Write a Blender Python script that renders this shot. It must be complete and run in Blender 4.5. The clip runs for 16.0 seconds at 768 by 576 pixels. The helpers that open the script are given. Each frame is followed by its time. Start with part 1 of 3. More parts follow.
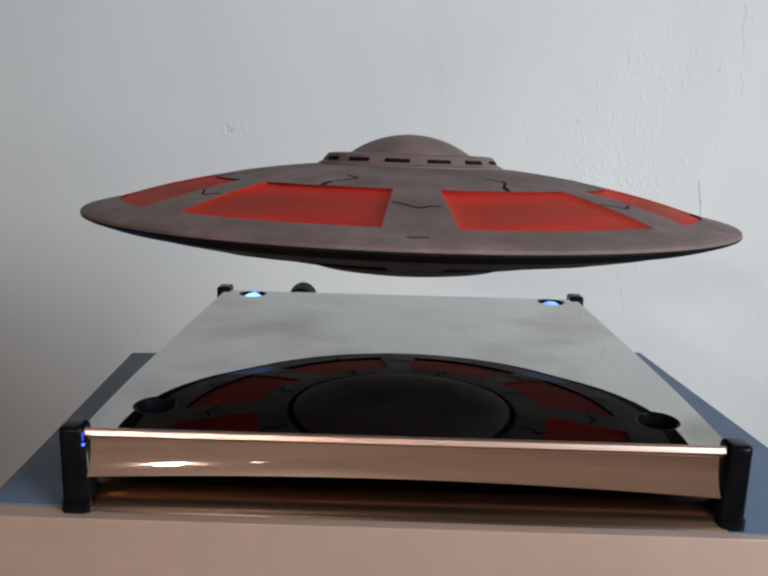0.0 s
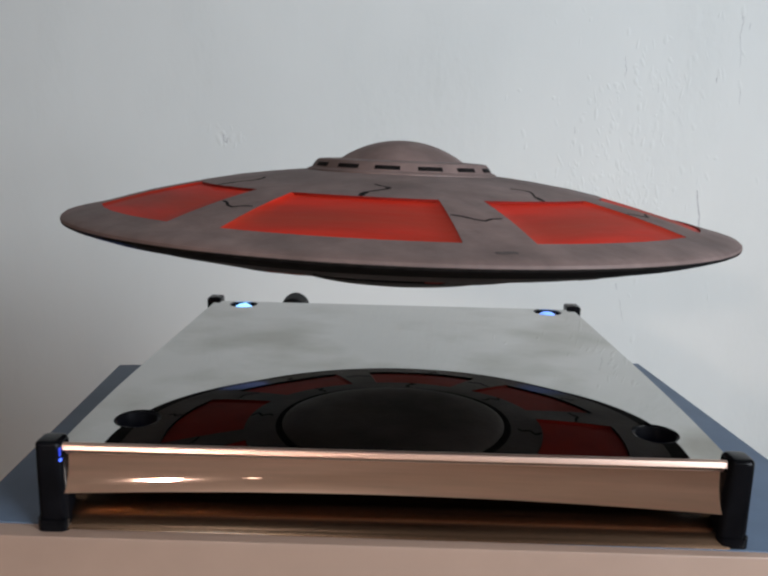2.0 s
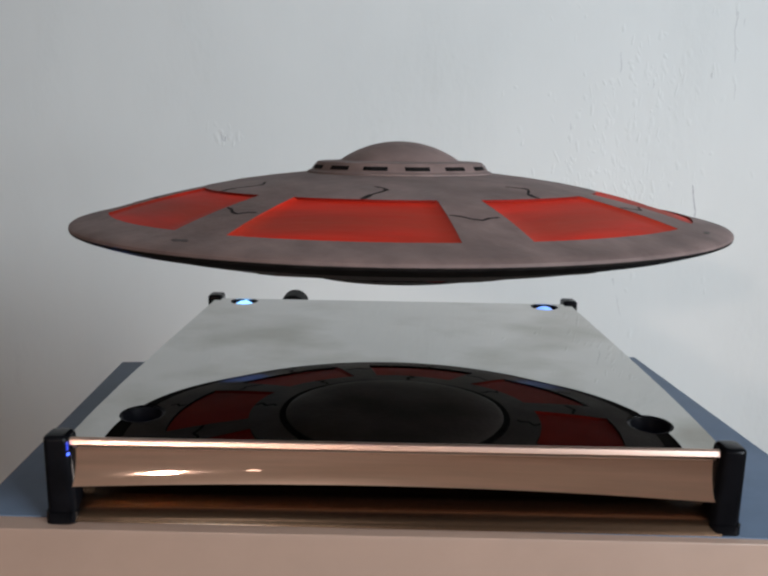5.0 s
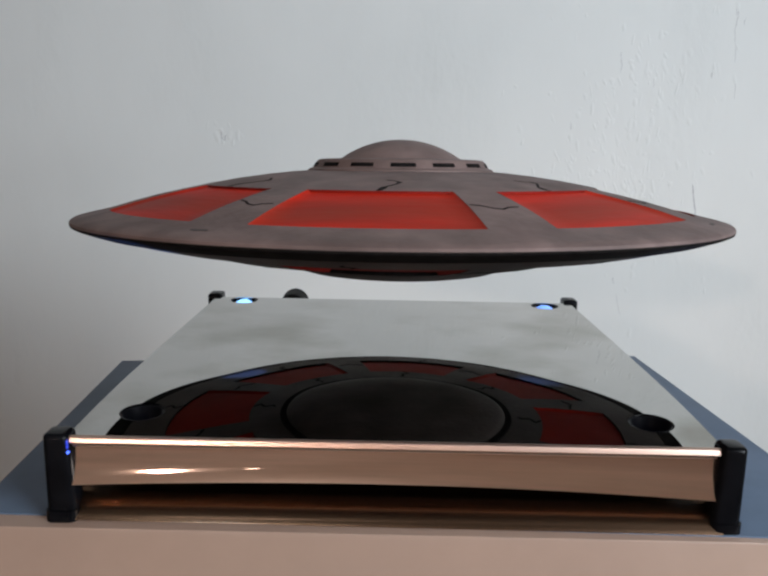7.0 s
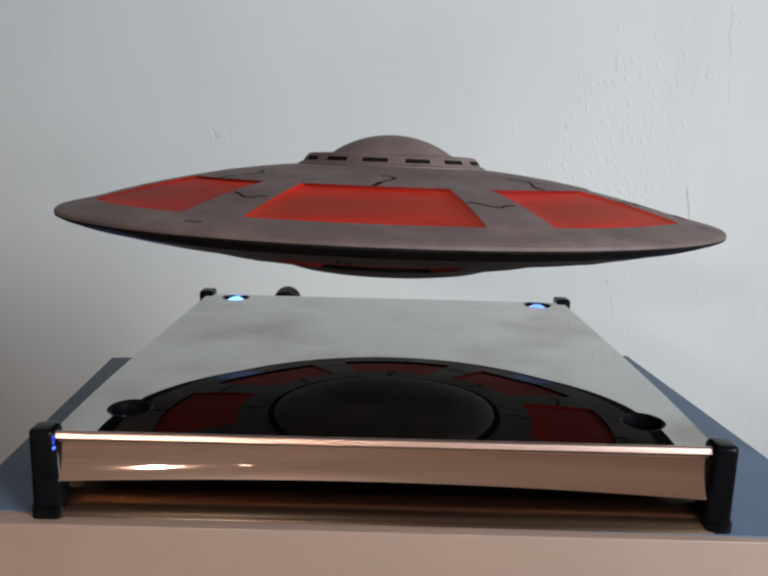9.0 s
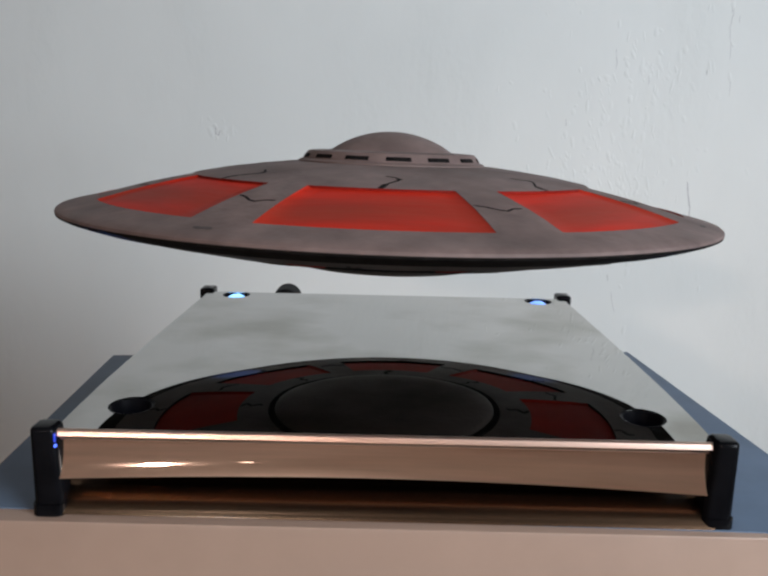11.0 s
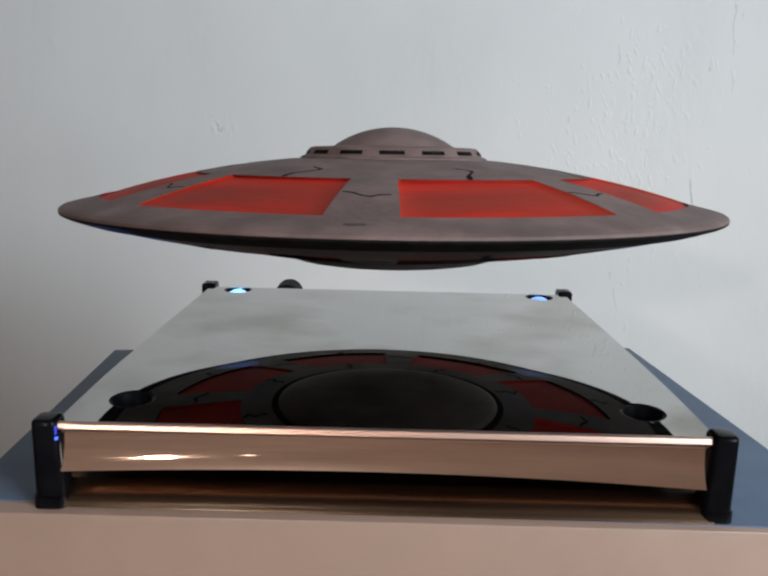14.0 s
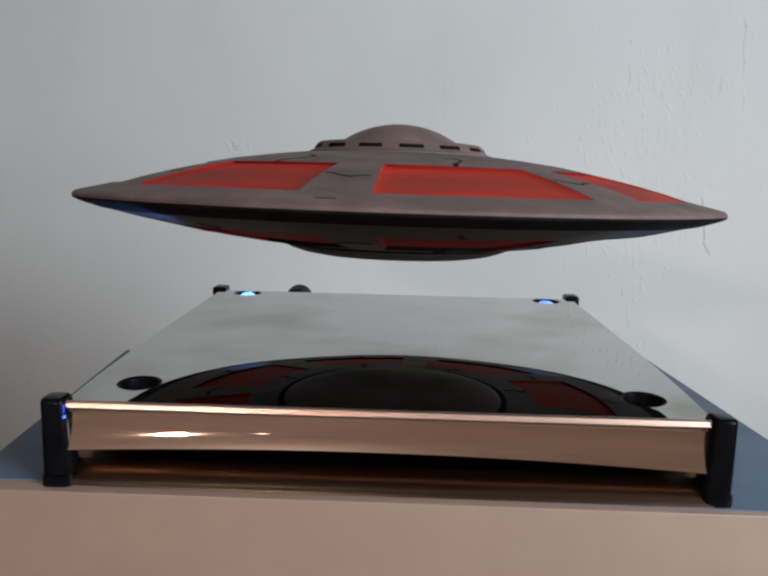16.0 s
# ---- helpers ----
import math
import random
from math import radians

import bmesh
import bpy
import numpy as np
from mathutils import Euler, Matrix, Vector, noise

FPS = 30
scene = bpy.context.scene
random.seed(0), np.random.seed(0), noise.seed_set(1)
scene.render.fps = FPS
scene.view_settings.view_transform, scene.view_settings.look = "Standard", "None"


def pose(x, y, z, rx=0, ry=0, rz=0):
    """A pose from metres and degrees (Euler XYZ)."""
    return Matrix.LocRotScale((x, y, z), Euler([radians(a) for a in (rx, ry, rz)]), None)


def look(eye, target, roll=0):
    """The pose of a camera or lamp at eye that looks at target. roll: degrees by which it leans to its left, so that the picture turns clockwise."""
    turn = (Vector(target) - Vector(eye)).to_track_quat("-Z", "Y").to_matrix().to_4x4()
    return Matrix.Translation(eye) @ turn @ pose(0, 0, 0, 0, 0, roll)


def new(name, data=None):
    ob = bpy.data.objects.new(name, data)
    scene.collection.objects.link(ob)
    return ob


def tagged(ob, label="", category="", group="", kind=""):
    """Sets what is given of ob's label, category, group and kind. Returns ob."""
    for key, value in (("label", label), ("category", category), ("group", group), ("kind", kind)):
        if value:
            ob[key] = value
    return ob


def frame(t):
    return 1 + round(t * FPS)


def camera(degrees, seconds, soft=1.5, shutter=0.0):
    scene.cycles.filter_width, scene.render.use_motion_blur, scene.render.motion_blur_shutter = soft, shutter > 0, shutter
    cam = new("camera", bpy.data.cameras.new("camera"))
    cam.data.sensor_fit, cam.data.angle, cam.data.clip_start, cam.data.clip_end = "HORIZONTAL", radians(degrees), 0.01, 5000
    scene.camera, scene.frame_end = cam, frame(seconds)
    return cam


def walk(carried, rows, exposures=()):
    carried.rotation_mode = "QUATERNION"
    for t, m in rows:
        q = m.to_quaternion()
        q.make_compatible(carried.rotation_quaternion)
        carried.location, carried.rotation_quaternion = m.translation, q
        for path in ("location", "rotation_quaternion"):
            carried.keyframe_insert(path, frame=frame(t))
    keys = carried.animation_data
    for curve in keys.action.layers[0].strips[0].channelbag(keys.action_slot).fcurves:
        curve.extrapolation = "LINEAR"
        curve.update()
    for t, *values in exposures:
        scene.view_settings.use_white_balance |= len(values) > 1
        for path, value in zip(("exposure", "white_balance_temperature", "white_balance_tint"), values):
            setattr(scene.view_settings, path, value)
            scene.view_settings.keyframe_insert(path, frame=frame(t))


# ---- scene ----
cam = camera(53.00, 16.0, soft=2.5)

CAMERA_ROWS = [  # seconds, place in metres, turn in degrees
    (0, -0.00466, -0.18797, 0.10204, 77.879, -1.119, 0.732),
    (0.5, -0.00462, -0.18408, 0.10140, 78.015, -1.034, 0.678),
    (1, -0.00426, -0.18319, 0.10106, 78.175, -0.921, 0.813),
    (1.5, -0.00220, -0.18218, 0.10018, 78.441, -1.020, 0.656),
    (2, -0.00184, -0.18178, 0.10004, 78.752, -1.018, 0.677),
    (2.5, -0.00227, -0.18099, 0.09960, 78.872, -1.096, 0.431),
    (3, -0.00234, -0.18063, 0.09906, 78.845, -1.077, 0.413),
    (3.5, -0.00200, -0.18069, 0.09876, 78.599, -1.101, 0.641),
    (4, -0.00206, -0.18598, 0.10048, 78.565, -0.836, 0.483),
    (6.5, -0.00225, -0.18603, 0.10040, 78.502, -0.525, 0.486),
    (7, -0.00239, -0.18577, 0.10006, 78.512, -0.690, 0.433),
    (7.5, -0.00214, -0.18579, 0.09965, 78.528, -0.725, 0.475),
    (8, -0.00156, -0.18529, 0.09891, 78.589, -0.902, 0.399),
    (8.5, -0.00160, -0.18489, 0.09928, 78.608, -1.020, 0.232),
    (9, -0.00121, -0.18458, 0.09844, 78.602, -1.091, 0.133),
    (11.5, -0.00121, -0.18459, 0.09853, 78.265, -0.859, 0.183),
    (12, -0.00102, -0.18448, 0.09821, 78.204, -0.879, 0.302),
    (12.5, -0.00127, -0.18446, 0.09822, 78.300, -0.914, 0.226),
    (13, -0.00067, -0.18450, 0.09827, 78.162, -0.805, 0.356),
    (13.5, -0.00033, -0.18457, 0.09770, 78.188, -0.938, 0.293),
    (14, -0.00054, -0.18502, 0.09765, 78.173, -0.995, 0.361),
    (14.5, -0.00074, -0.18631, 0.09682, 78.584, -1.238, 0.572),
    (15, -0.00038, -0.18821, 0.09351, 78.933, -1.642, 0.810),
    (15.5, 0.00176, -0.19021, 0.08915, 79.287, -1.240, 1.380),
    (16, 0.00367, -0.19121, 0.08673, 80.338, -0.960, 1.592),
]

walk(cam, [(t, pose(x, y, z, rx, ry, rz)) for t, x, y, z, rx, ry, rz in CAMERA_ROWS],
     exposures=[(0, 0.0), (2, 0.0), (2.5, -0.08), (3, -0.16), (3.5, -0.08), (4, 0.0), (15.5, 0.0), (16, -0.16)])

# ---- light ----
world = bpy.data.worlds.new("world")
scene.world = world
world.use_nodes = True
wn = world.node_tree.nodes
sky = wn.new("ShaderNodeTexSky")
sky.sky_type, sky.sun_disc, sky.sun_elevation, sky.sun_rotation = "NISHITA", False, radians(35), radians(60)
world.node_tree.links.new(sky.outputs[0], wn["Background"].inputs[0])
wn["Background"].inputs[1].default_value = 0.08


def lamp(name, kind, m, power, colour, **more):
    data = bpy.data.lights.new(name, kind)
    data.energy, data.color = power, colour
    for key, value in more.items():
        if key == "size":
            data.shape, data.size, data.size_y = "RECTANGLE", value[0], value[1]
        elif key == "radius":
            data.shadow_soft_size = value
        elif key == "cone":
            data.spot_size, data.spot_blend = radians(value), 0.6
    ob = new(name, data)
    ob.matrix_world = m
    return ob


# daylight in the window's opening, and the desk lamp behind the camera
lamp("window_daylight", "AREA", look((0.83, -0.60, 0.36), (0.05, 0.54, 0.05)), 17.7, (0.84, 0.925, 1.0), size=(0.60, 0.66))
lamp("desk_lamp_light", "SPOT", look((-0.292, -0.75, 0.250), (0.05, 0.0, -0.17)), 6.4, (1.0, 0.80, 0.67), radius=0.017, cone=52)
lamp("second_bulb_light", "SPOT", look((-0.170, -0.75, 0.230), (0.15, 0.0, -0.10)), 0.012, (1.0, 0.80, 0.67), radius=0.008, cone=52)
# added fill lamp, unseen, to lift the room and the chrome's reflections
lamp("unseen_fill_light", "POINT", pose(-0.35, -0.90, 1.15), 3.0, (0.90, 0.96, 1.0), radius=0.14)


# ---- materials ----
def material(name, colour, rough=0.5, metal=0.0, grain=40.0, vary=0.12, bump=0.0, bump_scale=200.0, stretch=(1, 1, 1),
             stain=None, stain_scale=6.0, stain_amount=0.0, emit=None, rough_vary=0.0, specular=0.5, patch=0.0, coat=0.0):
    mat = bpy.data.materials.new(name)
    mat.use_nodes = True
    nt = mat.node_tree
    b = nt.nodes["Principled BSDF"]
    b.inputs["Roughness"].default_value, b.inputs["Metallic"].default_value = rough, metal
    b.inputs["Specular IOR Level"].default_value = specular
    b.inputs["Coat Weight"].default_value, b.inputs["Coat Roughness"].default_value = coat, 0.03
    tex = nt.nodes.new("ShaderNodeTexCoord")
    mp = nt.nodes.new("ShaderNodeMapping")
    mp.inputs["Scale"].default_value = stretch
    nt.links.new(tex.outputs["Object"], mp.inputs[0])

    def noise_node(scale, detail=5.0):
        n = nt.nodes.new("ShaderNodeTexNoise")
        n.inputs["Scale"].default_value, n.inputs["Detail"].default_value = scale, detail
        nt.links.new(mp.outputs[0], n.inputs["Vector"])
        return n

    fine = noise_node(grain)
    ramp = nt.nodes.new("ShaderNodeValToRGB")
    lo = [max(0.0, c * (1 - vary)) for c in colour]
    hi = [min(1.0, c * (1 + vary)) for c in colour]
    ramp.color_ramp.elements[0].color, ramp.color_ramp.elements[1].color = (*lo, 1), (*hi, 1)
    ramp.color_ramp.elements[0].position, ramp.color_ramp.elements[1].position = 0.3, 0.7
    nt.links.new(fine.outputs[0], ramp.inputs[0])
    out = ramp.outputs[0]
    if stain:
        big = noise_node(stain_scale, 6.0)
        mask = nt.nodes.new("ShaderNodeMapRange")
        mask.inputs[1].default_value, mask.inputs[2].default_value = 0.48, 0.72
        mask.inputs[4].default_value = stain_amount
        nt.links.new(big.outputs[0], mask.inputs[0])
        mix = nt.nodes.new("ShaderNodeMix")
        mix.data_type = "RGBA"
        mix.inputs["B"].default_value = (*stain, 1)
        nt.links.new(mask.outputs[0], mix.inputs["Factor"])
        nt.links.new(out, mix.inputs["A"])
        out = mix.outputs["Result"]
    nt.links.new(out, b.inputs["Base Color"])
    if rough_vary:
        rn = noise_node(grain * 0.4)
        rm = nt.nodes.new("ShaderNodeMapRange")
        rm.inputs[1].default_value, rm.inputs[2].default_value = 0.35, 0.7
        rm.inputs[3].default_value, rm.inputs[4].default_value = rough, rough + rough_vary
        nt.links.new(rn.outputs[0], rm.inputs[0])
        nt.links.new(rm.outputs[0], b.inputs["Roughness"])
    if bump:
        bn = noise_node(bump_scale, 4.0)
        bp = nt.nodes.new("ShaderNodeBump")
        bp.inputs["Strength"].default_value, bp.inputs["Distance"].default_value = bump, 0.002
        height = bn.outputs[0]
        if patch:
            pn, mn = noise_node(bump_scale * 4.5, 8.0), noise_node(bump_scale * 0.45, 3.0)
            mr = nt.nodes.new("ShaderNodeMapRange")
            mr.inputs[1].default_value, mr.inputs[2].default_value, mr.inputs[4].default_value = 0.50, 0.66, patch
            nt.links.new(mn.outputs[0], mr.inputs[0])
            ma = nt.nodes.new("ShaderNodeMath")
            ma.operation = "MULTIPLY_ADD"
            nt.links.new(pn.outputs[0], ma.inputs[0])
            nt.links.new(mr.outputs[0], ma.inputs[1])
            nt.links.new(height, ma.inputs[2])
            height = ma.outputs[0]
        nt.links.new(height, bp.inputs["Height"])
        nt.links.new(bp.outputs[0], b.inputs["Normal"])
    if emit:
        b.inputs["Emission Color"].default_value, b.inputs["Emission Strength"].default_value = (*emit[0], 1), emit[1]
    return mat


PLASTER = material("plaster", (0.79, 0.80, 0.79), 0.85, grain=7, vary=0.03, bump=0.30, bump_scale=20, patch=1.35, stretch=(1.0, 1.0, 0.6), stain=(0.66, 0.68, 0.67), stain_scale=9.0, stain_amount=0.22)
# dark paint for the unseen walls and ceiling, to cut bounced light
ROOM = material("dark_room_paint", (0.14, 0.128, 0.115), 0.9, grain=5, vary=0.05)
WARM = material("warm_wall_paint", (0.82, 0.62, 0.51), 0.9, grain=5, vary=0.06)
FLOORWOOD = material("floor_wood", (0.55, 0.39, 0.29), 0.5, grain=30, vary=0.3, stretch=(1, 12, 1))
CRACK = material("crack_dirt", (0.55, 0.55, 0.56), 0.95, grain=300, vary=0.3)
SLATE = material("slate_blue_laminate", (0.105, 0.145, 0.210), 0.45, specular=0.1, grain=60, vary=0.10, stain=(0.085, 0.115, 0.165), stain_scale=20, stain_amount=0.5)
CREAM = material("beige_lacquer", (0.35, 0.245, 0.193), 0.34, specular=0.4, grain=60, vary=0.05, bump=0.10, bump_scale=45, stain=(0.30, 0.208, 0.165), stain_scale=28, stain_amount=0.45, rough_vary=0.15)
MIRROR = material("polished_steel", (0.525, 0.515, 0.495), 0.008, 1.0, grain=30, vary=0.05, stain=(0.28, 0.265, 0.225), stain_scale=26, stain_amount=0.85, rough_vary=0.012, stretch=(0.8, 1.0, 1.0))
STEEL = material("satin_chrome", (0.95, 0.75, 0.64), 0.03, 1.0, grain=60, vary=0.05, stretch=(0.15, 1, 6), rough_vary=0.03, stain=(0.76, 0.57, 0.47), stain_scale=25, stain_amount=0.7)
# steel copy for the lip, with the room's warm reflection in its colour
LIP = material("warm_reflection_steel", (0.78, 0.55, 0.455), 0.34, 1.0, grain=60, vary=0.06, stretch=(0.15, 1, 6), rough_vary=0.10)
BRONZE = material("dark_polished_metal", (0.29, 0.175, 0.11), 0.17, 1.0, grain=60, vary=0.45, stretch=(0.05, 9, 9), rough_vary=0.12, bump=0.10, bump_scale=60, coat=0.5)
BLACK = material("black_plastic", (0.004, 0.004, 0.005), 0.20, grain=200, vary=0.3, specular=0.08)
MATT = material("matt_black", (0.006, 0.006, 0.006), 0.7, grain=200, vary=0.3, specular=0.15)
HOLE = material("socket_wall", (0.004, 0.004, 0.005), 0.30, grain=200, vary=0.2, specular=0.06)
BLUE_GLINT = material("blue_glint_glow", (0.1, 0.2, 1.0), 0.3, grain=200, vary=0.02, emit=((0.05, 0.12, 1.0), 1.6))
STRIP = material("dim_blue_strip", (0.02, 0.04, 0.4), 0.3, grain=200, vary=0.02, emit=((0.03, 0.08, 1.0), 0.35))
LED = material("blue_led", (0.5, 0.7, 1.0), 0.3, grain=200, vary=0.02, emit=((0.20, 0.50, 1.0), 2.3))
LED_DIM = material("dim_blue_led", (0.3, 0.5, 1.0), 0.3, grain=200, vary=0.02, emit=((0.12, 0.32, 1.0), 1.1))
HULL = material("weathered_grey_paint", (0.158, 0.110, 0.102), 0.60, grain=110, vary=0.22, bump=0.14, bump_scale=420, stain=(0.095, 0.066, 0.061), stain_scale=34, stain_amount=0.85, rough_vary=0.15, specular=0.3)
RED = material("red_panel_paint", (0.46, 0.017, 0.006), 0.48, grain=70, vary=0.32, stretch=(0.25, 1.0, 1.0), bump=0.08, bump_scale=400, stain=(0.24, 0.040, 0.022), stain_scale=40, stain_amount=0.75, rough_vary=0.15, specular=0.05)
# hull paint with the underside's shade put into its colour
UNDER = material("shade_and_wear_paint", (0.056, 0.046, 0.043), 0.5, grain=90, vary=0.15, bump=0.12, bump_scale=500, stain=(0.024, 0.020, 0.020), stain_scale=30, stain_amount=0.6, rough_vary=0.15, specular=0.1)
# panel red with the shade of underside and recess walls in it
SHADED_RED = material("shaded_red_paint", (0.20, 0.010, 0.006), 0.6, specular=0.06, grain=60, vary=0.15, stain=(0.09, 0.010, 0.008), stain_scale=45, stain_amount=0.45)
PANEL_EDGE = material("shaded_edge_paint", (0.20, 0.022, 0.014), 0.6, specular=0.1, grain=90, vary=0.25)
WASH = material("black_wash", (0.009, 0.008, 0.008), 0.75, grain=300, vary=0.4, specular=0.03)


# ---- mesh tools ----
def mesh_object(name, bm, mat, smooth=None):
    bmesh.ops.recalc_face_normals(bm, faces=bm.faces)
    me = bpy.data.meshes.new(name)
    bm.to_mesh(me)
    bm.free()
    me.materials.append(mat)
    if smooth is not None:
        me.shade_smooth()
        me.set_sharp_from_angle(angle=radians(smooth))
    return new(name, me)


def part(name, bm, mat, parent, label="", smooth=None):
    ob = mesh_object(name, bm, mat, smooth)
    ob.parent = parent
    if label:
        tagged(ob, label)
    return ob


def box(lo, hi, bevel=0.0, segments=2, bm=None):
    bm = bm or bmesh.new()
    r = bmesh.ops.create_cube(bm, size=1.0)
    for v in r["verts"]:
        v.co = Vector([lo[i] + (v.co[i] + 0.5) * (hi[i] - lo[i]) for i in range(3)])
    if bevel:
        bmesh.ops.bevel(bm, geom=list({e for v in r["verts"] for e in v.link_edges}), offset=bevel, segments=segments, profile=0.5, affect="EDGES")
    return bm


def spun(profile, steps=96, bm=None, centre=(0, 0)):
    """A profile of (radius, height) turned about the z axis."""
    bm = bm or bmesh.new()
    rings = []
    for r, z in profile:
        if r < 1e-6:
            rings.append([bm.verts.new((centre[0], centre[1], z))])
        else:
            rings.append([bm.verts.new((centre[0] + r * math.sin(2 * math.pi * k / steps), centre[1] - r * math.cos(2 * math.pi * k / steps), z)) for k in range(steps)])
    for a, b in zip(rings, rings[1:]):
        for k in range(steps):
            n = (k + 1) % steps
            if len(a) == 1 and len(b) > 1:
                bm.faces.new((a[0], b[k], b[n]))
            elif len(b) == 1 and len(a) > 1:
                bm.faces.new((a[k], a[n], b[0]))
            elif len(a) > 1:
                bm.faces.new((a[k], a[n], b[n], b[k]))
    return bm


def height_on(profile, r):
    for (r0, z0), (r1, z1) in zip(profile, profile[1:]):
        if min(r0, r1) - 1e-9 <= r <= max(r0, r1) + 1e-9 and r0 != r1:
            return z0 + (z1 - z0) * (r - r0) / (r1 - r0)
    return profile[-1][1]


def polar(r, degrees, z):
    a = radians(degrees)
    return Vector((r * math.sin(a), -r * math.cos(a), z))


def ribbon(points, width, depth, bm=None):
    """A thin raised line of rectangular section along points that lie on a surface; each is (place, normal)."""
    bm = bm or bmesh.new()
    rows = []
    for k, (p, n) in enumerate(points):
        a, b = points[max(0, k - 1)][0], points[min(len(points) - 1, k + 1)][0]
        side = (b - a).cross(n).normalized() * width * (0.5 if 0 < k < len(points) - 1 else 0.22)
        rows.append([bm.verts.new(q) for q in (p - side - n * depth, p - side + n * depth, p + side + n * depth, p + side - n * depth)])
    for a, b in zip(rows, rows[1:]):
        for k in range(4):
            bm.faces.new((a[k], a[(k + 1) % 4], b[(k + 1) % 4], b[k]))
    bm.faces.new(rows[0])
    bm.faces.new(rows[-1])
    return bm


# ---- the room ----
WALL_Y, EAST, WEST, SOUTH, FLOOR_Z, CEIL_Z = 0.55, 0.85, -2.0, -1.25, -0.80, 1.5


def structure(name, bm, mat, label):
    return tagged(mesh_object(name, bm, mat), label, name.split("_")[0], kind="structure")


wall = structure("wall_north", box((WEST - 0.12, WALL_Y, FLOOR_Z), (EAST + 0.12, WALL_Y + 0.12, CEIL_Z)), PLASTER, "pale grey-blue painted plaster wall with fine cracks")
structure("wall_west", box((WEST - 0.12, SOUTH, FLOOR_Z), (WEST, WALL_Y, CEIL_Z)), ROOM, "plain warm-toned painted room wall, out of view")
structure("wall_south", box((WEST - 0.12, SOUTH - 0.12, FLOOR_Z), (EAST + 0.12, SOUTH, CEIL_Z)), WARM, "plain warm-toned painted room wall, out of view")
structure("floor", box((WEST - 0.12, SOUTH - 0.12, FLOOR_Z - 0.1), (EAST + 0.12, WALL_Y + 0.12, FLOOR_Z)), FLOORWOOD, "plain brown wooden room floor")
structure("ceiling", box((WEST - 0.12, SOUTH - 0.12, CEIL_Z), (EAST + 0.12, WALL_Y + 0.12, CEIL_Z + 0.1)), ROOM, "plain dark room ceiling, out of view")
WIN = (-0.90, -0.30, 0.03, 0.69)  # window opening: y from, y to, z from, z to
bm = box((EAST, SOUTH, FLOOR_Z), (EAST + 0.12, WIN[0], CEIL_Z))
box((EAST, WIN[1], FLOOR_Z), (EAST + 0.12, WALL_Y, CEIL_Z), bm=bm)
box((EAST, WIN[0], FLOOR_Z), (EAST + 0.12, WIN[1], WIN[2]), bm=bm)
box((EAST, WIN[0], WIN[3]), (EAST + 0.12, WIN[1], CEIL_Z), bm=bm)
structure("wall_east", bm, ROOM, "plain dark room wall with a window opening")


def wall_crack(points, width):
    path = []
    for k, ((x0, z0), (x1, z1)) in enumerate(zip(points, points[1:])):
        for s in range(6):
            u = s / 6
            path.append((Vector((x0 + (x1 - x0) * u + random.uniform(-1, 1) * 0.0006, WALL_Y, z0 + (z1 - z0) * u)), Vector((0, -1, 0))))
    part("crack", ribbon(path, width, 0.0001), CRACK, wall)


# ---- pedestal under the base ----
def pedestal():
    root = tagged(new("display_stand"), "narrow beige lacquered display stand with slate-blue top", "display stand")
    corners = [(-0.1120, -0.0062), (0.1270, -0.0068), (0.1130, 0.1600), (-0.1185, 0.1370)]

    inlay = [(-0.1114, 0.0002), (0.1264, -0.0050), (0.1124, 0.1592), (-0.1179, 0.1364)]

    def slab(corners, z0, z1, bevel):
        b = bmesh.new()
        lower = [b.verts.new((x, y, z0)) for x, y in corners]
        upper = [b.verts.new((x, y, z1)) for x, y in corners]
        b.faces.new(lower)
        b.faces.new(upper)
        for k in range(4):
            b.faces.new((lower[k], lower[(k + 1) % 4], upper[(k + 1) % 4], upper[k]))
        if bevel:
            bmesh.ops.bevel(b, geom=b.edges[:], offset=bevel, segments=3, profile=0.5, affect="EDGES")
        return b

    part("body", slab(corners, FLOOR_Z + 0.001, -0.0004, 0.0004), CREAM, root, "beige lacquered body", 40)
    part("top_sheet", slab(inlay, -0.0014, 0.0, 0.0001), SLATE, root, "slate-blue laminate top", 40)
    root.matrix_world = pose(0, 0, 0, 0, 0.35, 0)


pedestal()

# ---- levitation base ----
HALF, PLATE_Z, BACK = 0.0825, 0.0226, 0.1670
SOCKETS = [(-0.0712, 0.0196), (0.0717, 0.0188), (-0.0688, 0.1615), (0.0698, 0.1610)]


def sag(y):
    return 0.11 * max(0.0, 0.105 - y) ** 2 + 0.40 * max(0.0, 0.052 - y) ** 2


def loop_edges(b, points):
    vs = [b.verts.new(p) for p in points]
    return [b.edges.new((vs[k], vs[(k + 1) % len(vs)])) for k in range(len(vs))]


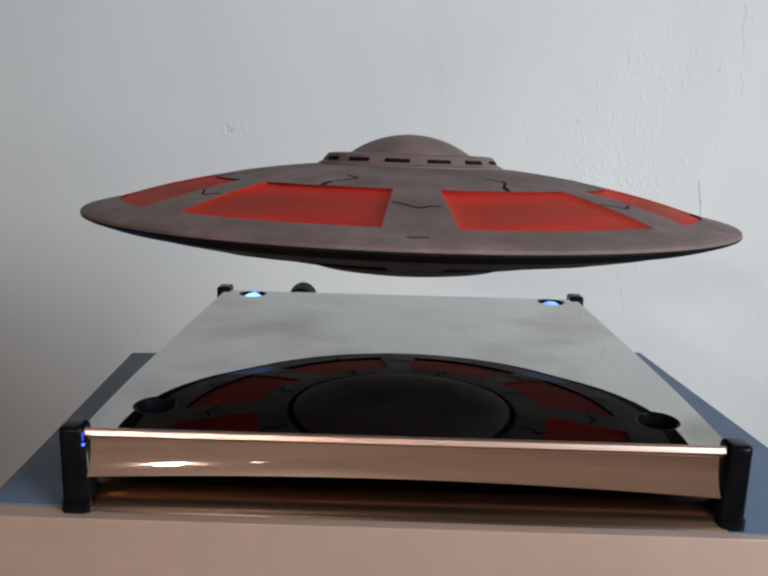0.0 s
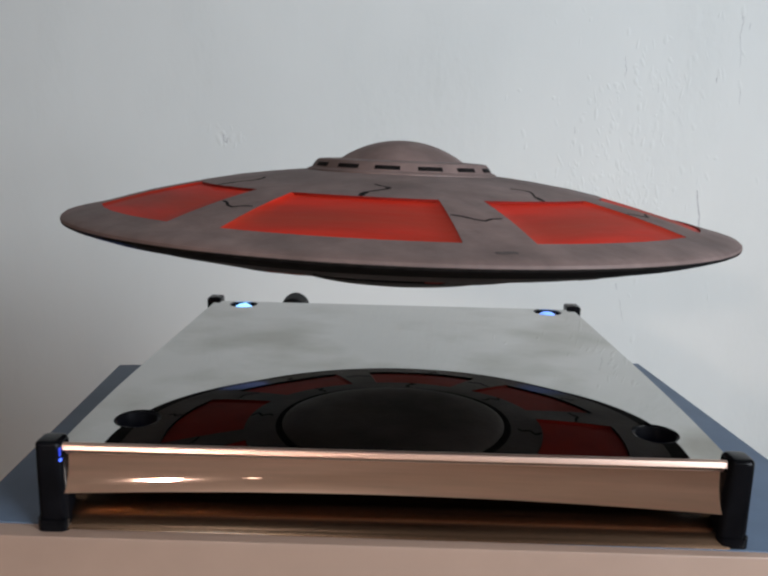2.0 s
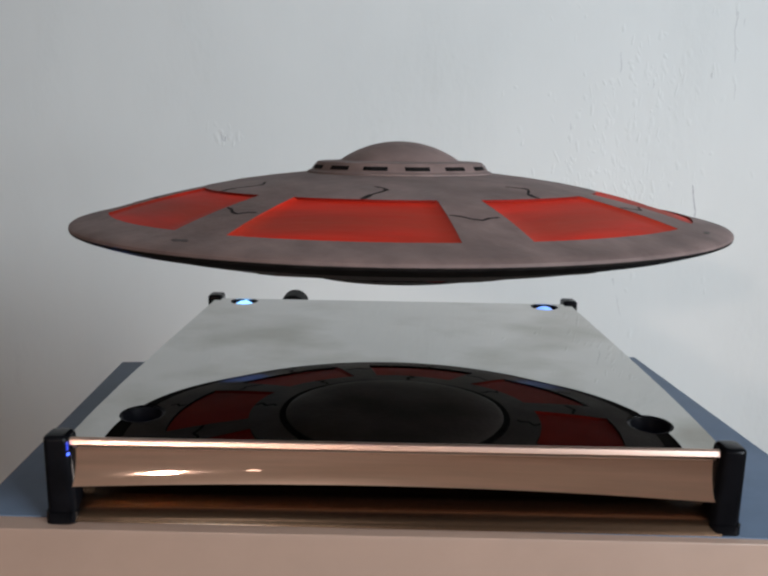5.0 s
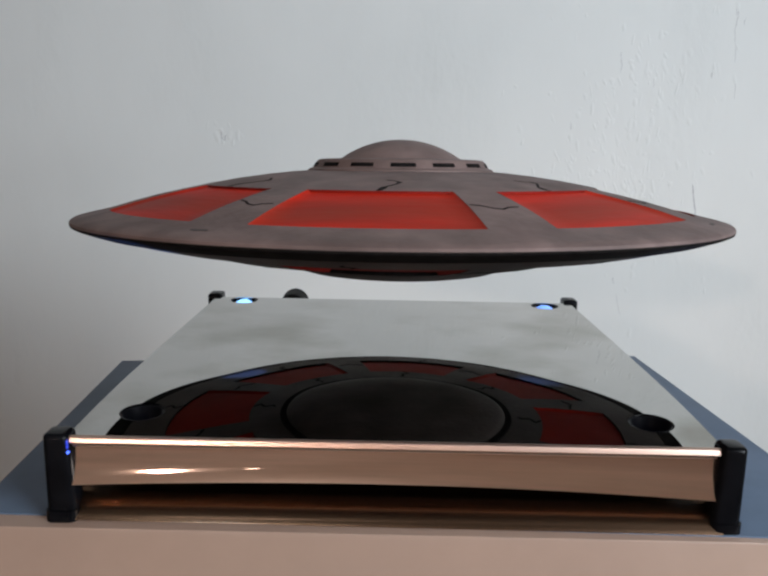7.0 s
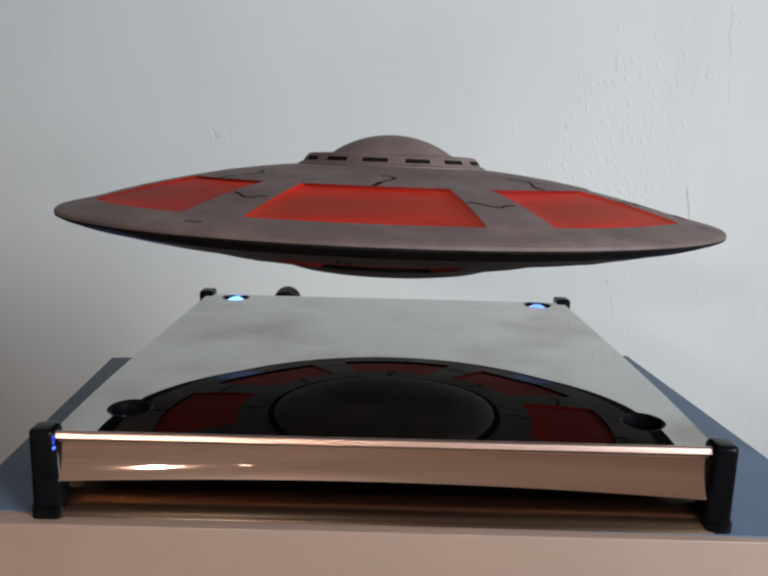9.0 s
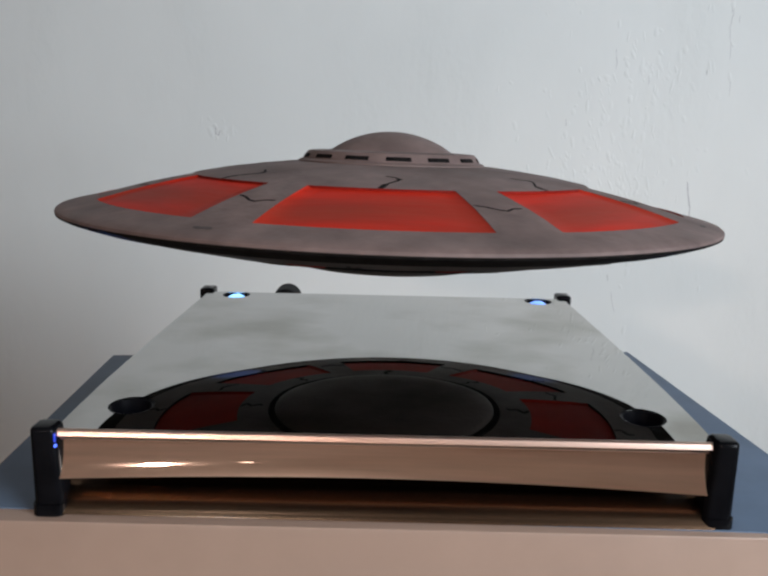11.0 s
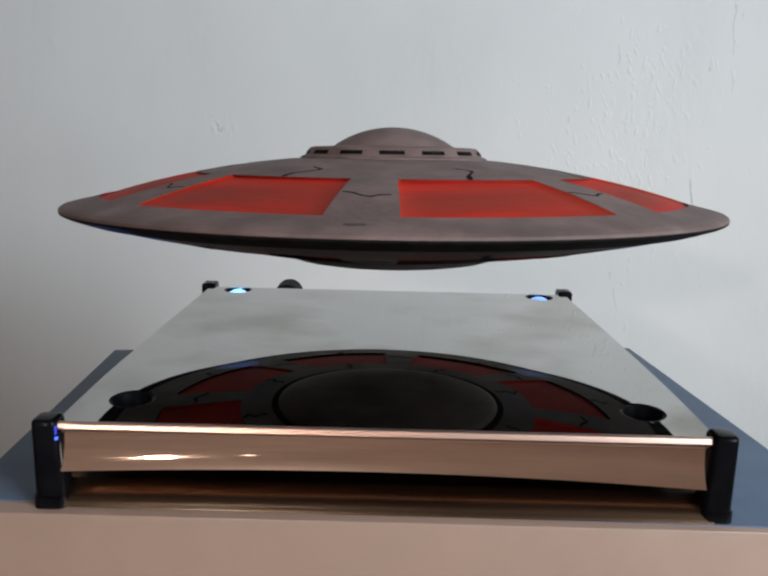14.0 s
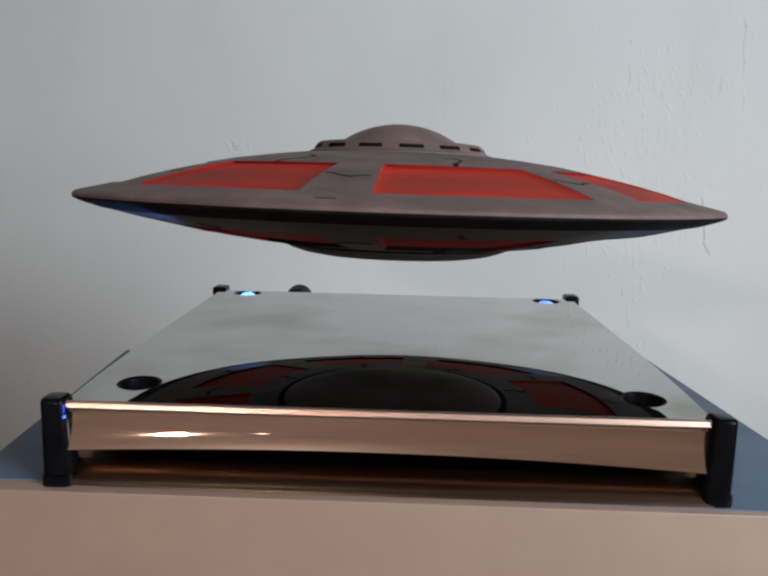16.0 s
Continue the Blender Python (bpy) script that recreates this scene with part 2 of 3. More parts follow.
def levitation_base():
    root = tagged(new("levitation_base"), "square mirror-topped magnetic levitation base with black corner posts", "levitation base")
    # mirror plate with four round sockets and notched corners
    b = bmesh.new()
    x, y0, y1, c = HALF + 0.0035, 0.0002, BACK, 0.0042
    xb = HALF + 0.0003  # the plate narrows a little towards the back
    outline = [(-x + 0.004, y0), (x - 0.004, y0), (x, y0 + 0.003), (xb, y1 - c)]
    outline += [(xb - c + c * math.cos(a), y1 - c + c * math.sin(a)) for a in (0.4, 0.8, 1.2, 1.57)]
    outline += [(-xb + c + c * math.cos(a), y1 - c + c * math.sin(a)) for a in (1.57, 1.95, 2.35, 2.75)]
    outline += [(-xb, y1 - c), (-x, y0 + 0.003)]
    # the thin sheet sinks a little towards its front edge
    edges = loop_edges(b, [(px, py, PLATE_Z) for px, py in outline])
    for sx, sy in SOCKETS:
        edges += loop_edges(b, [(sx + 0.0063 * math.cos(k * math.pi / 20), sy + 0.0063 * math.sin(k * math.pi / 20), PLATE_Z) for k in range(40)])
    bmesh.ops.triangle_fill(b, edges=edges, use_beauty=True)
    for cut in range(1, 44):
        bmesh.ops.bisect_plane(b, geom=b.verts[:] + b.edges[:] + b.faces[:], plane_co=(0, 0.0025 * cut, 0), plane_no=(0, 1, 0))
    for v in b.verts:
        v.co.z -= sag(v.co.y)
    low = bmesh.ops.extrude_face_region(b, geom=b.faces[:])
    for v in (g for g in low["geom"] if isinstance(g, bmesh.types.BMVert)):
        v.co.z -= 0.0010
    part("top_plate", b, MIRROR, root, "polished mirror steel top plate", 30)

    # front panel: rolled lip, groove, hollow face that flares to the foot
    lip = [(0.0006, 0.0004), (-0.0003, 0.0002), (-0.0008, 0.0004), (-0.0010, 0.0008), (-0.0013, 0.0018), (-0.0011, 0.0021), (0.0003, 0.0023), (0.0005, 0.0036)]
    face = [(0.0005 - 0.0112 * 0.22 * s ** 2, PLATE_Z - 0.0026 - s * 0.0112) for s in [k / 24 for k in range(0, 25)]]

    def strip(profile, lift=0.0):
        b, cols = bmesh.new(), []
        for k in range(25):
            u = k / 24
            px = -HALF - 0.002 + u * 2 * (HALF + 0.002)
            drop = 0.0015 + 0.0094 * u - 0.0104 * u * u
            cols.append([b.verts.new((px, py, pz - 0.0010 + lift + drop * max(0.0, (PLATE_Z - 0.003 - pz) / 0.0115))) for py, pz in profile])
        for p, q in zip(cols, cols[1:]):
            for k in range(len(profile) - 1):
                b.faces.new((p[k], q[k], q[k + 1], p[k + 1]))
        return b

    part("rolled_lip", strip([(py, PLATE_Z - dz) for py, dz in lip], 0.0008), LIP, root, "rolled steel lip, warm reflection in its colour", 50)
    b = strip([(0.0005, PLATE_Z - 0.0025)] + face + [(-0.0016, 0.0084), (0.0004, 0.0083), (0.0012, 0.0088)])
    part("front_panel", b, STEEL, root, "satin chrome front panel", 50)
    for side in (-1, 1):
        part("side_panel", box((min(side * HALF, side * (HALF + 0.0006)), 0.016, 0.0082), (max(side * HALF, side * (HALF + 0.0006)), BACK - 0.006, PLATE_Z - 0.0014), 0.0004), STEEL, root)
    part("back_panel", box((-HALF + 0.003, BACK - 0.0035, 0.0082), (HALF - 0.003, BACK - 0.0015, PLATE_Z - 0.0014), 0.0004), STEEL, root)
    part("housing", box((-0.0822, 0.0125, 0.0002), (0.0822, 0.128, 0.0150), 0.002), MATT, root, "matt black electronics housing")
    # dark polished foot plate with a rounded nose
    b = bmesh.new()
    rail = [(0.0125, 0.0074), (0.0085, 0.0070), (0.0050, 0.0060), (0.0020, 0.0045), (-0.0003, 0.0027), (-0.0021, 0.0011), (-0.0030, 0.0001), (0.0125, 0.0001)]
    ends = [[b.verts.new((px, py - (0.0012 if px > 0 and py < 0.0 else 0.0), pz)) for py, pz in rail] for px in (-HALF - 0.002, HALF + 0.002)]
    for k in range(len(rail)):
        n = (k + 1) % len(rail)
        b.faces.new((ends[0][k], ends[1][k], ends[1][n], ends[0][n]))
    b.faces.new(ends[0])
    b.faces.new(ends[1])
    part("foot_plate", b, BRONZE, root, "dark polished metal foot plate", 40)
    # rounded corner posts
    posts = [(-0.0862, 0.0004), (0.0857, 0.0004), (-0.0838, BACK + 0.0046), (0.0834, BACK + 0.0046)]
    for px, py in posts:
        POST_TOP = 0.0231 if py < 0.05 else 0.0239
        foot = -0.0004 if py < 0.05 else 0.006
        half = 0.0040 if py < 0.05 else 0.0033
        b = box((px - half, py - (0.0031 if py < 0.05 else 0.0042), foot), (px + half, py + 0.0043, POST_TOP))
        bmesh.ops.bevel(b, geom=[e for e in b.edges if abs(e.verts[0].co.z - e.verts[1].co.z) > 0.01], offset=0.0020 if py < 0.05 else 0.0011, segments=5, profile=0.5, affect="EDGES")
        bmesh.ops.bevel(b, geom=[e for e in b.edges if min(v.co.z for v in e.verts) > POST_TOP - 0.0001], offset=0.0012, segments=3, profile=0.5, affect="EDGES")
        if py < 0.05:  # the inner side leans away from the panel
            inner = -1 if px > 0 else 1
            for v in b.verts:
                if (v.co.x - px) * inner > 0:
                    v.co.x -= inner * 0.0014 * v.co.z / POST_TOP
        post = part("post", b, BLACK, root, "glossy black plastic corner post", 40)
        if py < 0.05:
            b = box((px - 0.0041, py - 0.0042, -0.0004), (px + 0.0041, py + 0.0045, 0.0026))
            bmesh.ops.bevel(b, geom=[e for e in b.edges if abs(e.verts[0].co.z - e.verts[1].co.z) > 0.001], offset=0.0022, segments=5, profile=0.5, affect="EDGES")
            bmesh.ops.bevel(b, geom=[e for e in b.edges if min(v.co.z for v in e.verts) > 0.0033], offset=0.0004, segments=2, profile=0.5, affect="EDGES")
            part("foot_cap", b, BLACK, post, "black foot cap", 40)
    # sockets and their lamps
    for k, (sx, sy) in enumerate(SOCKETS):
        top = PLATE_Z - sag(sy)
        b = spun([(0.0046, top - 0.0075), (0.0062, top - 0.0075), (0.0062, top - 0.0002), (0.0056, top - 0.0004), (0.0046, top - 0.0075)], 32, centre=(sx, sy))
        spun([(0.0, top - 0.0072), (0.0047, top - 0.0072)], 32, b, (sx, sy))
        socket = part("socket", b, HOLE, root, "dark round socket", 40)
        rise = 0.0010 if k > 1 else 0.0060
        b = spun([(0.0, top - rise + 0.0012), (0.0020, top - rise + 0.0009), (0.0036, top - rise), (0.0040, top - rise - 0.0010), (0.0040, top - 0.0072), (0.0, top - 0.0072)], 24, centre=(sx, sy))
        part("lamp_lens", b, (STRIP, STRIP, LED, LED_DIM)[k], socket, "glowing blue light" if k > 1 else "dim blue light", 40)
    # glowing chip and strip stand for LED light glinting on the post
    part("glint_chip", box((-0.0839, -0.0027, 0.0180), (-0.0833, -0.0016, 0.0187), 0.0002), BLUE_GLINT, root, "tiny glowing chip for a blue LED glint")
    part("glint_strip", box((-0.0839, -0.0026, 0.0193), (-0.0835, -0.0016, 0.0216), 0.0002), STRIP, root, "thin glowing strip for a blue LED glint")
    # power plug at the back
    b = spun([(0.0, -0.002), (0.0034, -0.002), (0.0034, 0.0130), (0.0055, 0.0130), (0.0066, 0.0142), (0.0066, 0.0290), (0.0050, 0.0310), (0.0, 0.0310)], 32)
    bmesh.ops.transform(b, matrix=pose(-0.0490, BACK - 0.001, 0.0150, -90), verts=b.verts)
    part("power_plug", b, MATT, root, "round black power plug", 40)
    root.matrix_world = pose(0, 0, 0, 0, 0.35, 0)
    return root


levitation_base()
for (sx, sy), power in zip(SOCKETS, (0.22, 0.05, 0.22, 0.14)):
    lamp("socket_light", "SPOT", pose(sx, sy, PLATE_Z + 0.0008, 180), power, (0.10, 0.28, 1.0), radius=0.002, cone=36)

# ---- flying saucer ----
UPPER = [(0.1080, 0.0), (0.1078, 0.0007), (0.1070, 0.0013), (0.1045, 0.0020), (0.1000, 0.0030), (0.0962, 0.0040), (0.0890, 0.0062), (0.0820, 0.0081), (0.0740, 0.0100), (0.0664, 0.0116),
         (0.0560, 0.0136), (0.0450, 0.0152), (0.0360, 0.0162), (0.0300, 0.0166)]
LOWER = [(0.1080, 0.0), (0.1076, -0.0006), (0.1066, -0.0011), (0.1040, -0.0020), (0.1005, -0.0031), (0.0960, -0.0043), (0.0900, -0.0058), (0.0840, -0.0071), (0.0740, -0.0093), (0.0640, -0.0111),
         (0.0540, -0.0127), (0.0470, -0.0135), (0.0400, -0.0142)]
HALF_PANEL = 17.2


def shell(profile, r_in, r_out, deep, half):
    """A turned shell with eight recesses between two radii; returns it and the floor of one recess."""
    sector = [-half, -half + 0.9] + [-half + 0.9 + (2 * half - 1.8) * k / 10 for k in range(1, 10)] + [half - 0.9, half, 22.5 - (22.5 - half) * 0.34, 22.5 + (22.5 - half) * 0.34]
    angles = [45 * n + a for n in range(8) for a in sector]
    per = len(sector)
    b = bmesh.new()
    grid = [[b.verts.new(polar(r, a, z)) for a in angles] for r, z in profile]
    inside = [min(r_in, r_out) - 1e-6 <= (profile[i][0] + profile[i + 1][0]) / 2 <= max(r_in, r_out) + 1e-6 for i in range(len(profile) - 1)]
    sign = -1.0 if profile[-1][1] > 0 else 1.0
    total = len(angles)
    for i in range(len(profile) - 1):
        for k in range(total):
            n = (k + 1) % total
            if inside[i] and k % per < 12:
                continue
            b.faces.new((grid[i][k], grid[i][n], grid[i + 1][n], grid[i + 1][k]))
    rows = [i for i in range(len(profile)) if min(r_in, r_out) - 1e-6 <= profile[i][0] <= max(r_in, r_out) + 1e-6]
    down = Vector((0, 0, sign * deep))
    floor_bm = bmesh.new()
    # the floor rises to the hull along the two sides
    depth = [0.12 if k in (0, 12) else 1.0 for k in range(13)]
    cells = [[floor_bm.verts.new(polar(profile[i][0], sector[k], profile[i][1]) + down * depth[k]) for k in range(13)] for i in rows]
    for p, q in zip(cells, cells[1:]):
        for k in range(12):
            floor_bm.faces.new((p[k], p[k + 1], q[k + 1], q[k]))
    # dark side walls of the recess
    ring = cells[0][:] + [row[12] for row in cells[1:]] + cells[-1][11::-1] + [row[0] for row in reversed(cells[1:-1])]
    fall = depth[:] + [depth[12]] * (len(cells) - 1) + depth[11::-1] + [depth[0]] * (len(cells) - 2)
    high = [floor_bm.verts.new(v.co - down * f * 0.98) for v, f in zip(ring, fall)]
    for k in range(len(ring)):
        m = (k + 1) % len(ring)
        along = abs(math.hypot(ring[k].co.x, ring[k].co.y) - math.hypot(ring[m].co.x, ring[m].co.y)) < 1e-5
        floor_bm.faces.new((ring[k], ring[m], high[m], high[k])).material_index = 1 if along else 2
    return b, floor_bm


def turned(ob, parent, degrees):
    c = ob.copy()
    scene.collection.objects.link(c)
    c.parent, c.matrix_local = parent, pose(0, 0, 0, 0, 0, degrees)
    return c


def on_hull(r, degrees, lift=0.0):
    z = height_on(UPPER, r)
    slope = (height_on(UPPER, r + 0.001) - height_on(UPPER, r - 0.001)) / 0.002
    n = polar(-slope, degrees, 1.0)
    n.normalize()
    return polar(r, degrees, z) + n * lift, n


def lower_line(points, width):
    path = []
    for (r0, a0), (r1, a1) in zip(points, points[1:]):
        for s in range(3):
            r, a = r0 + (r1 - r0) * s / 3, a0 + (a1 - a0) * s / 3
            path.append((polar(r, a, height_on(LOWER, r)), polar(0.18, a, -1.0).normalized()))
    return ribbon(path, width, 0.00012)


def hull_line(points, width, bm=None):
    path = []
    for (r0, a0), (r1, a1) in zip(points, points[1:]):
        for s in range(3):
            path.append(on_hull(r0 + (r1 - r0) * s / 3, a0 + (a1 - a0) * s / 3))
    path.append(on_hull(*points[-1]))
    return ribbon(path, width, 0.00005, bm)


def flying_saucer():
    root = tagged(new("flying_saucer"), "weathered grey model flying saucer with red panels, hovering", "model saucer")
    b, floor_bm = shell(UPPER, 0.0664, 0.0962, 0.0007, HALF_PANEL)
    part("upper_hull", b, HULL, root, "weathered grey-brown upper hull", 28)
    first = part("red_panel", floor_bm, RED, root, "recessed red painted panel", 30)
    # recess walls in darker reds that stand for the shade inside
    first.data.materials.append(SHADED_RED)
    first.data.materials.append(PANEL_EDGE)
    for n in range(1, 8):
        turned(first, root, 45 * n)
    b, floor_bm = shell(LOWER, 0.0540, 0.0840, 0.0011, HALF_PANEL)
    part("lower_hull", b, UNDER, root, "weathered grey-brown lower hull, shade in its paint", 28)
    first = part("lower_panel", floor_bm, SHADED_RED, root, "recessed red panel on the underside, shade in its paint", 30)
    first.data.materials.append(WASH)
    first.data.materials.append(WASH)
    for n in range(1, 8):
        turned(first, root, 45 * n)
    # black groove under the rim
    part("rim_groove", spun([(0.10790, -0.0002), (0.1078, -0.0007), (0.1066, -0.00130), (0.1040, -0.00222), (0.1005, -0.00332), (0.1000, -0.0032), (0.1000, -0.0026), (0.1060, -0.0006), (0.10790, -0.0002)], 128), WASH, root, "black ring groove under the rim", 30)
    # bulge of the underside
    part("lower_boss", spun([(0.0408, -0.0137), (0.0402, -0.0148), (0.0380, -0.0160), (0.0340, -0.0173), (0.0295, -0.0181), (0.0220, -0.0186), (0.0, -0.0187)], 96), UNDER, root, "rounded grey boss, shade in its paint", 35)
    part("boss_groove", spun([(0.0430, -0.0135), (0.0424, -0.0145), (0.0404, -0.0148), (0.0399, -0.0138)], 96), WASH, root, "black washed ring", 35)
    # collar with its row of dark windows, and the dome
    collar = part("collar", spun([(0.0322, 0.0158), (0.0319, 0.0169), (0.0312, 0.0173), (0.0304, 0.0175), (0.0289, 0.0197), (0.0283, 0.0202), (0.0270, 0.0204), (0.0200, 0.0207)], 112), HULL, root, "raised collar", 30)
    b = bmesh.new()
    out = Vector((0, -0.0022, 0.0016)).normalized()
    outer = []
    for s in range(5):
        a = -7.6 + 15.2 * s / 4
        outer.append((polar(0.03008, a, 0.01795), polar(0.02930, a, 0.01912)))
    rings = []
    for low, high in outer:
        o = Vector((low.x, low.y, 0)).normalized() * out.y * -1 + Vector((0, 0, out.z))
        rings.append([b.verts.new(p) for p in (low + o * 0.00012, high + o * 0.00012, high - o * 0.0004, low - o * 0.0004)])
    for p, q in zip(rings, rings[1:]):
        for k in range(4):
            b.faces.new((p[k], p[(k + 1) % 4], q[(k + 1) % 4], q[k]))
    b.faces.new(rings[0])
    b.faces.new(rings[-1])
    pane = part("window", b, WASH, collar, "small black window slot")
    pane.matrix_local = pose(0, 0, 0, 0, 0, -12.7)
    for n in range(1, 14):
        turned(pane, collar, -12.7 + 360 / 14 * n)
    rb, h = 0.0209, 0.0067
    rs = (rb * rb + h * h) / (2 * h)
    dome = [(rb * (1 - k / 12), 0.0205 + h - rs + math.sqrt(rs * rs - (rb * (1 - k / 12)) ** 2)) for k in range(12)] + [(0.0, 0.0205 + h)]
    part("dome", spun(dome, 96), HULL, root, "smooth grey dome", 40)
    root.scale = (1.036, 1.036, 1.036)
    # black scribed lines: one across each strut, one above each panel
    for n in range(8):
        a = 45 * n
        part("scribed_line", hull_line([(0.0790, a + 17.6), (0.0800, a + 19.6), (0.0822, a + 21.4), (0.0830, a + 23.0), (0.0815, a + 24.6), (0.0812, a + 26.6)], 0.00072), WASH, root)
        sway = 0.5 if n % 2 else -0.4
        knots = [(0.0663, a - 0.2), (0.0640, a + sway), (0.0612, a + 0.8 + sway), (0.0588, a + 3.2), (0.0566, a + 5.2 - sway), (0.0548, a + 4.7), (0.0530, a + 2.4 + sway), (0.0518, a + 0.6)]
        b = hull_line(knots[:3], 0.0017)
        hull_line(knots[2:5], 0.0008, b)
        hull_line(knots[4:6], 0.0017, b)
        hull_line(knots[5:], 0.0008, b)
        part("scribed_line", b, WASH, root)
        part("scribed_line", lower_line([(0.0700, a + 17.6), (0.0712, a + 20.0), (0.0735, a + 22.5), (0.0720, a + 25.0), (0.0722, a + 27.4)], 0.0010), WASH, root)
        part("scribed_line", lower_line([(0.0538, a + 2.0), (0.0515, a - 1.0), (0.0495, a + 2.5), (0.0465, a + 1.0), (0.0446, a + 4.0)], 0.0010), WASH, root)
        part("scribed_line", lower_line([(0.0842, a - 3.0), (0.0870, a - 2.0), (0.0890, a - 4.0), (0.0930, a - 3.0)], 0.0010), WASH, root)
        if n % 2 == 0:
            b = hull_line([(0.1016, a + 20.6), (0.1020, a + 21.6), (0.1015, a + 22.6), (0.1018, a + 23.6)], 0.0014)
            part("smudge", b, UNDER, root)
    return root


SAUCER = flying_saucer()

# ---- fine cracks in the plaster ----
wall_crack([(0.2843, 0.0545), (0.2892, 0.0292), (0.2900, 0.0100), (0.2981, -0.0035)], 0.0013)
wall_crack([(0.3095, 0.218), (0.3105, 0.204)], 0.0005)
wall_crack([(0.3110, 0.188), (0.3124, 0.177), (0.3132, 0.164)], 0.0004)
wall_crack([(0.3148, 0.151), (0.3164, 0.130)], 0.0004)
wall_crack([(0.2155, -0.036), (0.2170, -0.044)], 0.0006)
wall_crack([(0.2200, -0.053), (0.2225, -0.064), (0.2255, -0.075)], 0.0004)
wall_crack([(-0.1612, 0.0978), (-0.1600, 0.0915), (-0.1575, 0.0905), (-0.1562, 0.0960)], 0.0009)
wall_crack([(0.1655, 0.1105), (0.1669, 0.1030)], 0.0007)



def plaster_flakes():
    """Small raised chips and trowel marks, thickest in two patches of the wall."""
    rng = random.Random(11)
    b = bmesh.new()
    for k in range(344):
        if k < 190:
            x, z = rng.gauss(0.205, 0.032), rng.gauss(0.045, 0.030)
        elif k < 275:
            x, z = rng.gauss(0.235, 0.040), rng.gauss(0.145, 0.024)
        elif k >= 330:
            x, z = rng.gauss(-0.158, 0.006), rng.gauss(0.095, 0.005)
        else:
            x, z = rng.uniform(0.10, 0.34), rng.uniform(-0.12, 0.22)
        w, h = rng.uniform(0.0008, 0.0032), rng.uniform(0.0015, 0.0085)
        proud, lean = rng.uniform(0.00010, 0.00040), rng.uniform(-0.5, 0.2)
        n = 9
        rim, top = [], []
        for a in range(n):
            u = 2 * math.pi * a / n
            f = rng.uniform(0.6, 1.15)
            dx, dz = w * f * math.cos(u), h * f * math.sin(u)
            dx += lean * dz
            rim.append(b.verts.new((x + dx, WALL_Y + 0.00002, z + dz)))
            top.append(b.verts.new((x + dx * 0.55, WALL_Y - proud, z + dz * 0.5)))
        for a in range(n):
            m = (a + 1) % n
            b.faces.new((rim[a], rim[m], top[m], top[a]))
        b.faces.new(top)
    ob = part("plaster_flakes", b, PLASTER, wall, "raised chips and trowel marks in the plaster", 60)
    tagged(ob, kind="stuff")


plaster_flakes()
wall_crack([(0.3108, 0.2180), (0.3118, 0.2060), (0.3100, 0.1960), (0.3112, 0.1850)], 0.0005)
wall_crack([(0.3185, 0.2050), (0.3180, 0.1960)], 0.0004)
wall_crack([(0.2085, 0.1740), (0.2098, 0.1620), (0.2090, 0.1540)], 0.0005)
wall_crack([(0.2400, 0.1500), (0.2412, 0.1410)], 0.0005)
wall_crack([(0.2935, 0.1580), (0.2925, 0.1500)], 0.0005)

